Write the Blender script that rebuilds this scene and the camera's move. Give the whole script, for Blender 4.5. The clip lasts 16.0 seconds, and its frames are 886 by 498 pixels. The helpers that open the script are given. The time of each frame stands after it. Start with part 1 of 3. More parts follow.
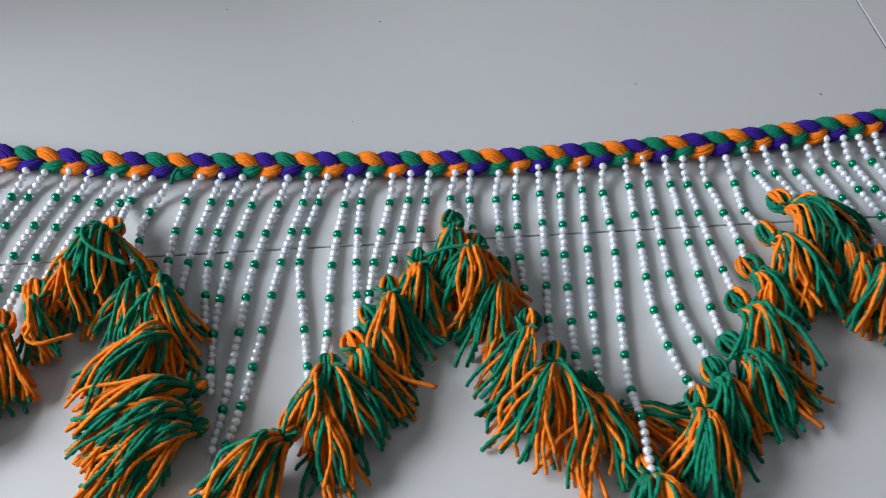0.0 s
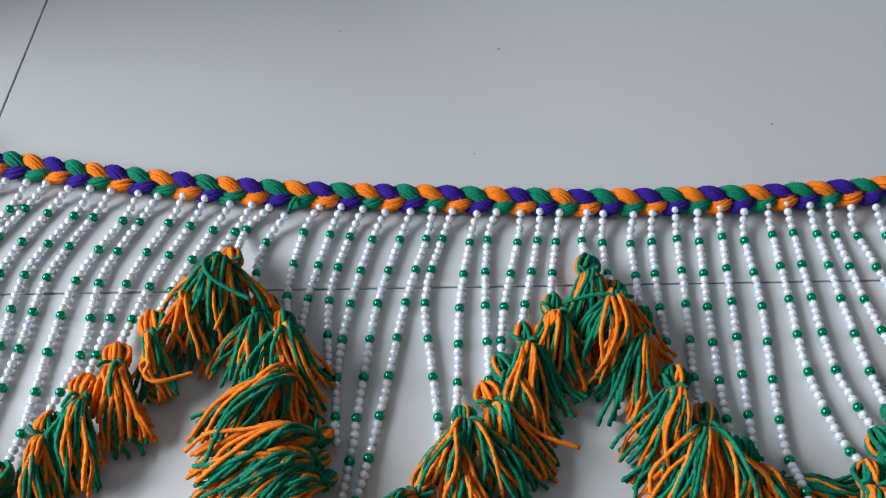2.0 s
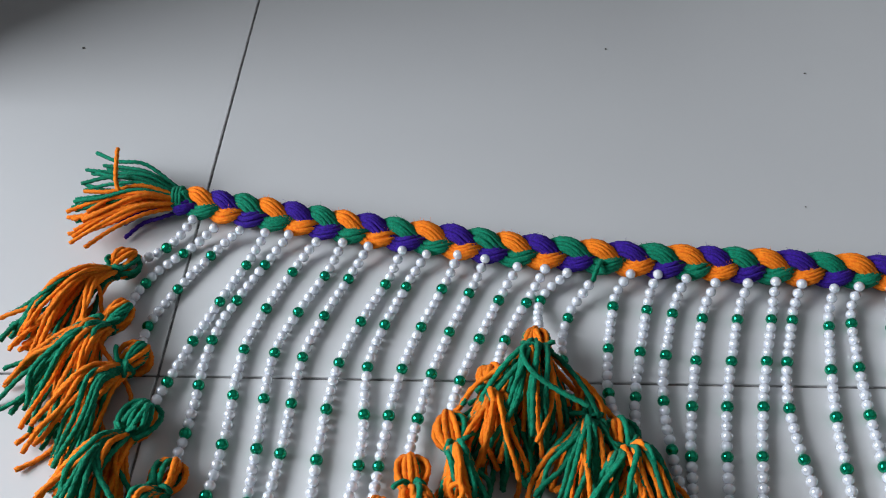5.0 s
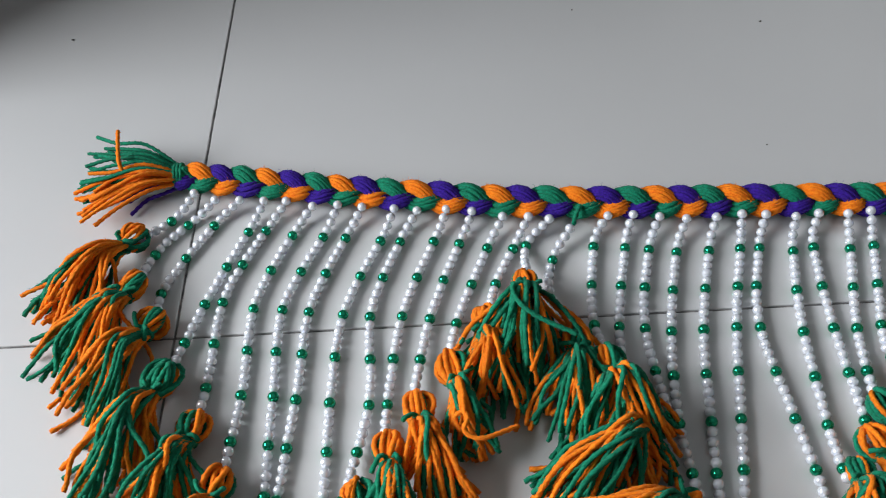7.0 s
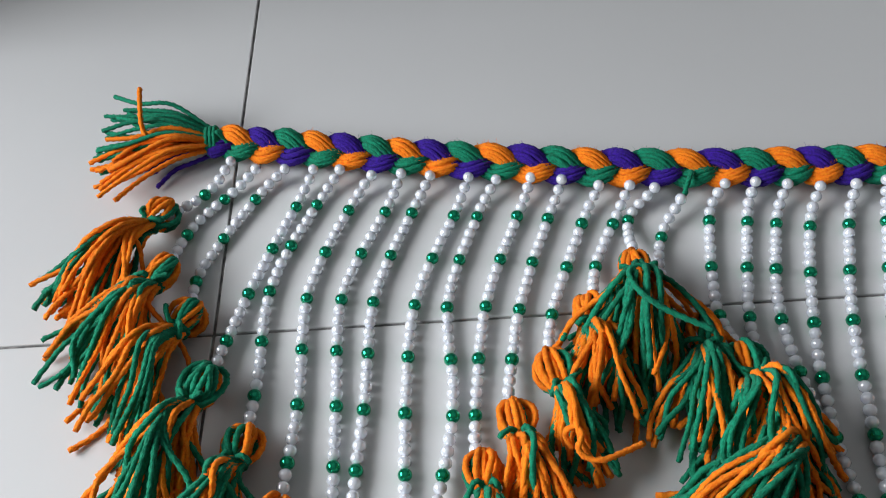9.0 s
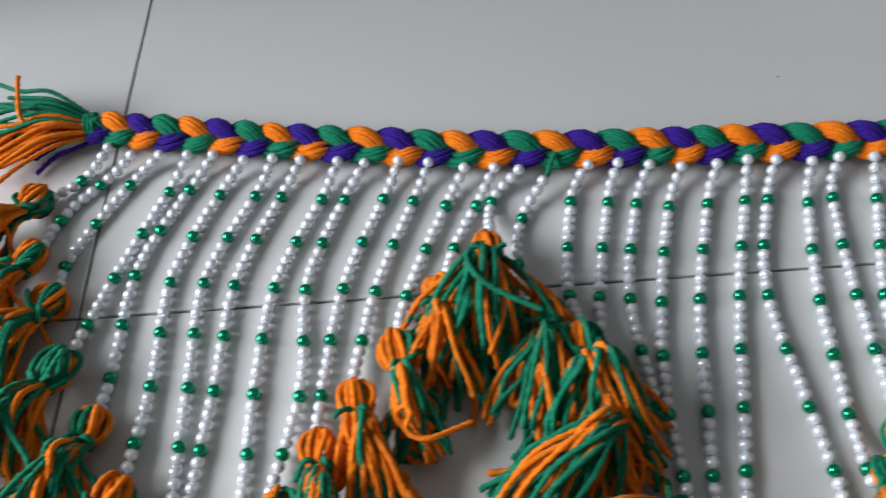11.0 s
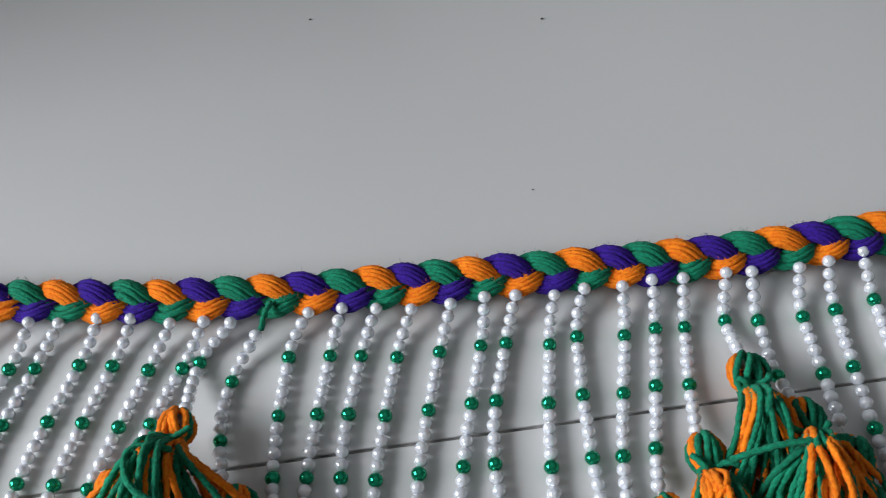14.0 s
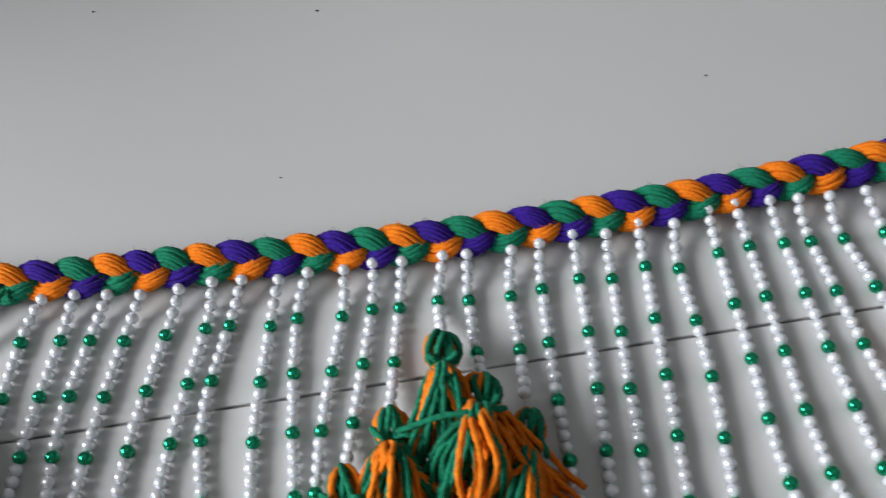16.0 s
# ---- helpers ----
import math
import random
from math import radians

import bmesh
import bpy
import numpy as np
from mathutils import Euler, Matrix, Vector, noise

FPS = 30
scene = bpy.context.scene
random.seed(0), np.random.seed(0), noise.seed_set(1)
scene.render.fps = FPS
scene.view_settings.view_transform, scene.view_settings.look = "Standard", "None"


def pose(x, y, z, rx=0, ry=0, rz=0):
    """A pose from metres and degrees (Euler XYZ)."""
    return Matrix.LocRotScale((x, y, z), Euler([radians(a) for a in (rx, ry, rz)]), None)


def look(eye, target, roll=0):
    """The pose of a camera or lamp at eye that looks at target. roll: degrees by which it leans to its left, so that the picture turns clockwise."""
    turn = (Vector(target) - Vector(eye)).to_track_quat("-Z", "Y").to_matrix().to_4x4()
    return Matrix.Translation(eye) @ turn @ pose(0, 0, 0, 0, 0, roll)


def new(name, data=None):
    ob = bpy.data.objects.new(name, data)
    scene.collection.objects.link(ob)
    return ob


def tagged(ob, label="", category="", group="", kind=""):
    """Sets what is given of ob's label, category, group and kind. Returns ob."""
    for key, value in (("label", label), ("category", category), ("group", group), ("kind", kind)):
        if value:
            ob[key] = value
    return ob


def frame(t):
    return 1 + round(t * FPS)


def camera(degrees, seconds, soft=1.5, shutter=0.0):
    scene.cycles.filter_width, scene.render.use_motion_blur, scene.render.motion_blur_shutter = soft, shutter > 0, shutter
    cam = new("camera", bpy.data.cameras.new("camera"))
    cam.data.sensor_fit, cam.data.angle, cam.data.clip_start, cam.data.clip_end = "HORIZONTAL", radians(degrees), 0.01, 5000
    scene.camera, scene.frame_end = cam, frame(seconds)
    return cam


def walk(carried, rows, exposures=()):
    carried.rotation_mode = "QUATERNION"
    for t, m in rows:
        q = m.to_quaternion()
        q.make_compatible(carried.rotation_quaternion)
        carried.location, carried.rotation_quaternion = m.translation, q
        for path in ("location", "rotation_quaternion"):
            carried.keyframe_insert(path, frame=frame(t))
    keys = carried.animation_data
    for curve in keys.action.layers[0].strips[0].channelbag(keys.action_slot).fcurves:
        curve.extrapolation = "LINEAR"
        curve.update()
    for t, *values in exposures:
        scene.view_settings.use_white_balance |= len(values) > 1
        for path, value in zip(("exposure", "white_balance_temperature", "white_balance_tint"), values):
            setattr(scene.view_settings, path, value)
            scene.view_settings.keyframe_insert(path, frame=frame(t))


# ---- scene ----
cam = camera(50.4, 16.0, soft=1.0, shutter=0.45)
PATH = [
    (0, (-0.08, -0.021, 0.368), (0.07, 1.252, -1.167), 2.0),
    (0.5, (-0.104, -0.012, 0.359), (0.038, 1.272, -1.168), 1.9),
    (1, (-0.133, -0.001, 0.353), (-0.021, 1.296, -1.166), 2.7),
    (1.5, (-0.124, 0.005, 0.35), (-0.058, 1.308, -1.166), 1.6),
    (2, (-0.125, 0.009, 0.353), (-0.046, 1.316, -1.159), 1.8),
    (2.5, (-0.153, 0.02, 0.353), (-0.117, 1.323, -1.163), 0.5),
    (3, (-0.189, 0.035, 0.345), (-0.199, 1.34, -1.171), -0.0),
    (3.5, (-0.208, 0.06, 0.332), (-0.229, 1.354, -1.192), 0.1),
    (4, (-0.234, 0.084, 0.310), (-0.275, 1.408, -1.188), -0.4),
    (4.2, (-0.238, 0.095, 0.305), (-0.293, 1.417, -1.196), -0.9),
    (6.3, (-0.22, 0.094, 0.296), (-0.251, 1.401, -1.218), -2.6),
    (6.5, (-0.223, 0.083, 0.307), (-0.244, 1.378, -1.217), -3.0),
    (7, (-0.236, 0.069, 0.311), (-0.254, 1.353, -1.222), -3.7),
    (7.5, (-0.246, 0.074, 0.301), (-0.265, 1.335, -1.251), -3.9),
    (8, (-0.26, 0.096, 0.288), (-0.285, 1.353, -1.268), -4.0),
    (8.2, (-0.265, 0.11, 0.277), (-0.304, 1.366, -1.279), -4.7),
    (10.5, (-0.254, 0.114, 0.26), (-0.294, 1.305, -1.346), -5.2),
    (11, (-0.212, 0.109, 0.266), (-0.276, 1.31, -1.332), -6.5),
    (11.5, (-0.197, 0.121, 0.269), (-0.22, 1.28, -1.361), -5.6),
    (12, (-0.188, 0.128, 0.261), (-0.17, 1.31, -1.352), -4.8),
    (12.5, (-0.171, 0.149, 0.267), (-0.164, 1.31, -1.361), -5.4),
    (13, (-0.155, 0.158, 0.263), (-0.139, 1.35, -1.343), -5.3),
    (13.5, (-0.141, 0.163, 0.258), (-0.101, 1.36, -1.344), -5.1),
    (14, (-0.128, 0.164, 0.258), (-0.091, 1.377, -1.331), -6.2),
    (14.5, (-0.116, 0.166, 0.258), (-0.053, 1.378, -1.332), -5.4),
    (15, (-0.095, 0.163, 0.256), (-0.014, 1.381, -1.329), -4.8),
    (15.5, (-0.075, 0.155, 0.259), (0.023, 1.358, -1.335), -4.4),
    (16, (-0.05, 0.146, 0.266), (0.058, 1.318, -1.351), -4.1),
]
walk(cam, [(t, look(eye, target, roll)) for t, eye, target, roll in PATH],
     exposures=[(0, 0.15, 6250, 10), (2, 0.2, 6200, 10), (4.2, -0.1, 6150, 10), (6.3, -0.05, 6550, 10), (10.5, -0.05, 6550, 10), (13, -0.05, 6500, 10), (15, 0.1, 6650, 10), (16, 0.15, 6700, 10)])

# ---- world, window light, exposure ----
world = bpy.data.worlds.new("sky")
scene.world = world
world.use_nodes = True
wn = world.node_tree
sky = wn.nodes.new("ShaderNodeTexSky")
sky.sky_type, sky.sun_disc, sky.sun_elevation, sky.sun_rotation = "NISHITA", False, radians(40), radians(300)
wn.links.new(sky.outputs[0], wn.nodes["Background"].inputs[0])
wn.nodes["Background"].inputs[1].default_value = 0.1


def area_lamp(name, eye, target, sx, sy, watts, colour):
    data = bpy.data.lights.new(name, "AREA")
    data.shape, data.size, data.size_y, data.energy, data.color = "RECTANGLE", sx, sy, watts, colour
    ob = new(name, data)
    ob.matrix_world = look(eye, target)
    return ob


# the window's opening in the west wall stands for the sky's light
WIN_X, WIN_Y0, WIN_Y1, WIN_Z0, WIN_Z1 = -1.3, -0.25, 1.05, 0.36, 1.02
area_lamp("window_daylight", (WIN_X + 0.01, (WIN_Y0 + WIN_Y1) / 2, (WIN_Z0 + WIN_Z1) / 2), (1.0, (WIN_Y0 + WIN_Y1) / 2, (WIN_Z0 + WIN_Z1) / 2),
          WIN_Y1 - WIN_Y0, WIN_Z1 - WIN_Z0, 45.5, (0.92, 0.955, 1.0))

# ---- materials ----


def material(name, rough=0.6, metal=0.0, spec=0.5):
    m = bpy.data.materials.new(name)
    m.use_nodes = True
    b = m.node_tree.nodes["Principled BSDF"]
    b.inputs["Roughness"].default_value, b.inputs["Metallic"].default_value = rough, metal
    b.inputs["Specular IOR Level"].default_value = spec
    return m, m.node_tree, b


def noise_mix(nt, b, dark, light, scale, detail=4.0, coords="Object", lo=0.35, hi=0.65):
    """Base colour from dark to light along a noise of that scale."""
    tc = nt.nodes.new("ShaderNodeTexCoord")
    n = nt.nodes.new("ShaderNodeTexNoise")
    n.inputs["Scale"].default_value, n.inputs["Detail"].default_value = scale, detail
    r = nt.nodes.new("ShaderNodeValToRGB")
    r.color_ramp.elements[0].position, r.color_ramp.elements[1].position = lo, hi
    r.color_ramp.elements[0].color, r.color_ramp.elements[1].color = (*dark, 1), (*light, 1)
    nt.links.new(tc.outputs[coords], n.inputs["Vector"])
    nt.links.new(n.outputs["Fac"], r.inputs["Fac"])
    nt.links.new(r.outputs["Color"], b.inputs["Base Color"])
    return tc, n, r


def bump(nt, b, tc, scale, strength, distance, coords="Object", detail=3.0):
    n = nt.nodes.new("ShaderNodeTexNoise")
    n.inputs["Scale"].default_value, n.inputs["Detail"].default_value = scale, detail
    k = nt.nodes.new("ShaderNodeBump")
    k.inputs["Strength"].default_value, k.inputs["Distance"].default_value = strength, distance
    nt.links.new(tc.outputs[coords], n.inputs["Vector"])
    nt.links.new(n.outputs["Fac"], k.inputs["Height"])
    nt.links.new(k.outputs["Normal"], b.inputs["Normal"])


def island_tint(nt, b, ramp, amount):
    """Each strand a little lighter or darker than the next."""
    g = nt.nodes.new("ShaderNodeNewGeometry")
    h = nt.nodes.new("ShaderNodeHueSaturation")
    mr = nt.nodes.new("ShaderNodeMapRange")
    mr.inputs["To Min"].default_value, mr.inputs["To Max"].default_value = 1 - amount, 1 + amount
    nt.links.new(g.outputs["Random Per Island"], mr.inputs["Value"])
    nt.links.new(mr.outputs["Result"], h.inputs["Value"])
    nt.links.new(ramp.outputs["Color"], h.inputs["Color"])
    nt.links.new(h.outputs["Color"], b.inputs["Base Color"])


def yarn_material(name, dark, light, sheen):
    m, nt, b = material(name, 0.85, 0.0, 0.25)
    tc, n, r = noise_mix(nt, b, dark, light, 900, 5)
    island_tint(nt, b, r, 0.16)
    b.inputs["Sheen Weight"].default_value, b.inputs["Sheen Roughness"].default_value = 0.1, 0.5
    b.inputs["Sheen Tint"].default_value = (*sheen, 1)
    bump(nt, b, tc, 2200, 0.9, 0.0006)
    return m


ORANGE = yarn_material("orange_wool", (0.88, 0.175, 0.004), (0.99, 0.28, 0.012), (1.0, 0.6, 0.3))
GREEN = yarn_material("green_wool", (0.0005, 0.15, 0.075), (0.003, 0.26, 0.14), (0.4, 0.9, 0.7))
VIOLET = yarn_material("violet_wool", (0.022, 0.004, 0.17), (0.045, 0.009, 0.32), (0.5, 0.4, 1.0))

PEARL, nt, b = material("pearl_bead", 0.20, 0.12, 0.6)
noise_mix(nt, b, (0.76, 0.795, 0.865), (0.82, 0.85, 0.91), 500)
b.inputs["Coat Weight"].default_value, b.inputs["Coat Roughness"].default_value = 1.0, 0.08
b.inputs["Coat IOR"].default_value = 2.6
b.inputs["Subsurface Weight"].default_value, b.inputs["Subsurface Radius"].default_value = 0.4, (0.0015, 0.0015, 0.0016)
b.inputs["Subsurface Scale"].default_value = 0.6

BEAD, nt, b = material("green_metallic_bead", 0.15, 0.8, 0.6)
noise_mix(nt, b, (0.004, 0.28, 0.14), (0.01, 0.40, 0.20), 700)

THREAD, nt, b = material("clear_thread", 0.4)
noise_mix(nt, b, (0.6, 0.6, 0.6), (0.75, 0.75, 0.75), 400)

TILE, nt, b = material("polished_vitrified_tile", 0.1, 0.0, 0.5)
tc, n, r = noise_mix(nt, b, (0.585, 0.585, 0.585), (0.64, 0.64, 0.635), 3.2, 6, lo=0.3, hi=0.75)
fine = nt.nodes.new("ShaderNodeTexNoise")
fine.inputs["Scale"].default_value, fine.inputs["Detail"].default_value = 40, 5
rr = nt.nodes.new("ShaderNodeMapRange")
rr.inputs["To Min"].default_value, rr.inputs["To Max"].default_value = 0.07, 0.20
nt.links.new(tc.outputs["Object"], fine.inputs["Vector"])
nt.links.new(fine.outputs["Fac"], rr.inputs["Value"])
nt.links.new(rr.outputs["Result"], b.inputs["Roughness"])
bump(nt, b, tc, 14, 0.02, 0.002)

GROUT, nt, b = material("grey_grout", 0.9)
tc, n, r = noise_mix(nt, b, (0.09, 0.09, 0.09), (0.26, 0.25, 0.24), 260)

WALL, nt, b = material("painted_plaster", 0.85)
tc, n, r = noise_mix(nt, b, (0.30, 0.30, 0.295), (0.36, 0.355, 0.35), 2.0)
bump(nt, b, tc, 60, 0.15, 0.002)
CEILING, nt, b = material("white_ceiling_paint", 0.9)
noise_mix(nt, b, (0.55, 0.55, 0.54), (0.60, 0.60, 0.59), 2.0)
WOOD, nt, b = material("dark_stained_wood", 0.35)
tc, n, r = noise_mix(nt, b, (0.035, 0.016, 0.008), (0.11, 0.05, 0.025), 6, 8)
DUST, nt, b = material("dark_crumb", 0.9)
noise_mix(nt, b, (0.03, 0.025, 0.02), (0.08, 0.07, 0.06), 900)

# ---- mesh helpers ----


def link_mesh(name, verts, faces, mats, smooth=True, slots=None, parent=None, label=""):
    me = bpy.data.meshes.new(name)
    me.from_pydata([tuple(v) for v in verts], [], faces)
    for m in mats:
        me.materials.append(m)
    if smooth:
        me.polygons.foreach_set("use_smooth", [True] * len(me.polygons))
    if slots is not None:
        me.polygons.foreach_set("material_index", slots)
    me.update()
    ob = new(name, me)
    if parent is not None:
        ob.parent = parent
        ob.matrix_parent_inverse = WORLD[parent.name].inverted()
    WORLD[ob.name] = Matrix.Identity(4)
    if label:
        ob["label"] = label
    return ob


WORLD = {}


def thing(name, x, y, z, label, category):
    ob = new(name)
    ob.location = (x, y, z)
    ob.empty_display_size = 0.02
    WORLD[ob.name] = Matrix.Translation((x, y, z))
    return tagged(ob, label, category)


def box(bm, x0, y0, z0, x1, y1, z1, bevel=0.0):
    r = bmesh.ops.create_cube(bm, size=1, matrix=Matrix.LocRotScale(
        ((x0 + x1) / 2, (y0 + y1) / 2, (z0 + z1) / 2), None, (x1 - x0, y1 - y0, z1 - z0)))
    if bevel:
        edges = list({e for v in r["verts"] for e in v.link_edges})
        bmesh.ops.bevel(bm, geom=edges, offset=bevel, segments=2, profile=0.5, affect="EDGES")


def part(name, bm, mat, parent=None, label="", smooth=False):
    me = bpy.data.meshes.new(name)
    bm.to_mesh(me)
    bm.free()
    me.materials.append(mat)
    if smooth:
        me.polygons.foreach_set("use_smooth", [True] * len(me.polygons))
    ob = new(name, me)
    if parent is not None:
        ob.parent = parent
        ob.matrix_parent_inverse = WORLD[parent.name].inverted()
    WORLD[ob.name] = Matrix.Identity(4)
    if label:
        ob["label"] = label
    return ob


def spline(pts, n):
    """n even steps along a smooth curve through pts (Catmull-Rom)."""
    p = np.array(pts, float)
    p = np.vstack([2 * p[0] - p[1], p, 2 * p[-1] - p[-2]])
    out = []
    for i in range(1, len(p) - 2):
        a, b_, c, d = p[i - 1], p[i], p[i + 1], p[i + 2]
        for s in np.linspace(0, 1, 24, endpoint=False):
            out.append(0.5 * (2 * b_ + (c - a) * s + (2 * a - 5 * b_ + 4 * c - d) * s * s + (3 * b_ - a - 3 * c + d) * s ** 3))
    out.append(p[-2])
    out = np.array(out)
    if n == 0:
        return out
    return along(out, np.linspace(0, 1, n) * run(out)[-1])


def run(pts):
    return np.concatenate([[0], np.cumsum(np.linalg.norm(np.diff(pts, axis=0), axis=1))])


def along(pts, at):
    s = run(pts)
    return np.stack([np.interp(at, s, pts[:, k]) for k in range(3)], axis=1)


class Strands:
    """Collects twisted three-ply yarns into one mesh."""

    def __init__(self):
        self.v, self.f, self.slots, self.n = [], [], [], 0

    def add(self, pts, r, slot=0, sides=6, ply=0.11, turn=40.0, up=(0, 0, 1), phase=0.0, taper=True):
        pts = np.asarray(pts, float)
        k = len(pts)
        t = np.gradient(pts, axis=0)
        t /= np.linalg.norm(t, axis=1, keepdims=True) + 1e-12
        a = np.cross(np.broadcast_to(np.array(up, float), t.shape), t)
        a /= np.linalg.norm(a, axis=1, keepdims=True) + 1e-9
        c = np.cross(t, a)
        ang = np.arange(sides) * 2 * math.pi / sides
        spin = np.arange(k) * math.radians(turn) + phase
        rad = r * (1 + ply * np.cos(3 * ang))
        if sides != 6:
            rad = np.full(sides, r)
        th = ang[None, :] + spin[:, None]
        scale = np.ones(k)
        if taper:
            scale[0], scale[-2], scale[-1] = 0.55, 1.12, 0.9
        ring = (np.cos(th)[..., None] * a[:, None, :] + np.sin(th)[..., None] * c[:, None, :]) * (rad[None, :] * scale[:, None])[..., None]
        self.v.append((pts[:, None, :] + ring).reshape(-1, 3))
        o = self.n
        for i in range(k - 1):
            for j in range(sides):
                j2 = (j + 1) % sides
                self.f.append((o + i * sides + j, o + i * sides + j2, o + (i + 1) * sides + j2, o + (i + 1) * sides + j))
        self.f.append(tuple(o + j for j in range(sides - 1, -1, -1)))
        self.f.append(tuple(o + (k - 1) * sides + j for j in range(sides)))
        self.slots += [slot] * ((k - 1) * sides + 2)
        self.n += k * sides

    def link(self, name, mats, parent, label="", stuff=False):
        ob = link_mesh(name, np.vstack(self.v), self.f, mats, True, self.slots, parent, label)
        if stuff:
            ob["kind"] = "stuff"
        return ob


# ---- structure: floor, walls, ceiling ----
RX0, RX1, RY0, RY1, RZ = WIN_X, 2.4, -1.9, 2.3, 2.7
JOINT_X, JOINT_Y, TILE_SIZE, GAP = -0.35, 0.29, 0.6, 0.0010

bm = bmesh.new()
box(bm, RX0 - 0.2, RY0 - 0.2, -0.1, RX1 + 0.2, RY1 + 0.2, -0.0009)
floor = tagged(part("floor", bm, GROUT), "polished light grey vitrified tile floor with thin dark joints", "floor", kind="structure")

for name, walls in (
    ("wall_north", [(RX0, RY1, 0, RX1, RY1 + 0.15, RZ)]),
    ("wall_south", [(RX0, RY0 - 0.15, 0, RX1, RY0, RZ)]),
    ("wall_east", [(RX1, RY0 - 0.15, 0, RX1 + 0.15, RY1 + 0.15, RZ)]),
    ("wall_west", [(RX0 - 0.15, RY0 - 0.15, 0, RX0, WIN_Y0, RZ), (RX0 - 0.15, WIN_Y1, 0, RX0, RY1 + 0.15, RZ),
                   (RX0 - 0.15, WIN_Y0, 0, RX0, WIN_Y1, WIN_Z0), (RX0 - 0.15, WIN_Y0, WIN_Z1, RX0, WIN_Y1, RZ)]),
):
    bm = bmesh.new()
    for w in walls:
        box(bm, *w)
    tagged(part(name, bm, WALL), "plain off-white painted plaster wall", "wall", kind="structure")
bm = bmesh.new()
box(bm, RX0 - 0.15, RY0 - 0.15, RZ, RX1 + 0.15, RY1 + 0.15, RZ + 0.1)
tagged(part("ceiling", bm, CEILING), "plain white painted ceiling", "ceiling", kind="structure")

# ---- the door hanging ----
toran = thing("door_hanging", -0.08, 0.25, 0.0,
              "handmade wool and pearl door hanging laid on the tile floor", "door hanging")
rng = random.Random(7)

# braid: three bundles of yarn round a gently sagging line
BRAID = [(-0.358, 0.3755), (-0.324, 0.3690), (-0.285, 0.3612), (-0.249, 0.3550), (-0.215, 0.3497), (-0.165, 0.3450), (-0.110, 0.3420),
         (-0.046, 0.3383), (-0.009, 0.3380), (0.028, 0.3388), (0.063, 0.3401), (0.129, 0.3449), (0.197, 0.3529), (0.260, 0.3640), (0.320, 0.3780)]
PERIOD = 0.0338
# where the orange strand comes over the top, along x
LOBES = [-0.3830, -0.3490, -0.3180, -0.2850, -0.2500, -0.2152, -0.1810, -0.1452, -0.1130, -0.0790, -0.0470,
         -0.0136, 0.0205, 0.0550, 0.0895, 0.1245, 0.1580, 0.1920, 0.2260, 0.2600, 0.2940, 0.3280]
SIDE, RISE, HALF_W, HALF_H, MID_Z, ROLL = 0.0039, 0.0020, 0.0036, 0.0027, 0.0070, radians(13)
DIVE, SKEW = 0.0013, 0.18


def turn_at(x, lag):
    """Angle of a strand round the braid at x."""
    th = 2 * math.pi * (np.interp(x, LOBES, np.arange(len(LOBES))) - lag / PERIOD) + 0.75 * math.pi
    return th + SKEW * np.sin(th - 1.75 * math.pi)


def braid_strand(name, label, mat, lag):
    line = spline([(x, y - 0.0005, MID_Z) for x, y in BRAID], 0)
    length = run(line)[-1]
    n = int(length / 0.0009)
    at = np.linspace(0, length, n)
    mid = along(line, at)
    tang = np.gradient(mid, axis=0)
    tang /= np.linalg.norm(tang, axis=1, keepdims=True)
    side = np.stack([-tang[:, 1], tang[:, 0], np.zeros(n)], axis=1)
    # the near edge dips, the far edge rises
    upv = np.array([0, 0, 1.0]) * math.cos(ROLL) - side * math.sin(ROLL)
    sid = side * math.cos(ROLL) + np.array([0, 0, 1.0]) * math.sin(ROLL)
    wob = np.array([noise.noise((a * 22, lag * 9, 0.3)) for a in at])
    th = turn_at(mid[:, 0], lag) + 0.22 * wob
    fat = 1 + 0.14 * np.array([noise.noise((a * 60, 3 + lag * 40, 1.7)) for a in at])
    core = mid + sid * (SIDE * np.sin(th))[:, None] - upv * (RISE * np.sin(2 * th) + DIVE * np.cos(th))[:, None]
    t2 = np.gradient(core, axis=0)
    t2 /= np.linalg.norm(t2, axis=1, keepdims=True)
    wid = np.cross(upv, t2)
    wid /= np.linalg.norm(wid, axis=1, keepdims=True)
    hgt = np.cross(t2, wid)
    s = Strands()
    s.add(core, 0.0022, sides=8, turn=0)
    strand = s.link(name, [mat], toran, label)
    yarns = 14
    for k in range(yarns):
        ang = 2 * math.pi * k / yarns + at * 14.0 + 0.38 * np.array([noise.noise((a * 60, k * 3.1, lag * 30)) for a in at])
        w = HALF_W - 0.0008
        h = HALF_H - 0.0007
        pts = core + wid * (np.cos(ang) * w * fat)[:, None] + hgt * (np.sin(ang) * h * fat)[:, None]
        s = Strands()
        s.add(pts, 0.00095, turn=30.0, ply=0.07, phase=k)
        s.link("yarn", [mat], strand)


braid_strand("braid_strand", "orange wool strand of the braid", ORANGE, 0.0)
braid_strand("braid_strand", "violet wool strand of the braid", VIOLET, PERIOD / 3)
braid_strand("braid_strand", "green wool strand of the braid", GREEN, 2 * PERIOD / 3)


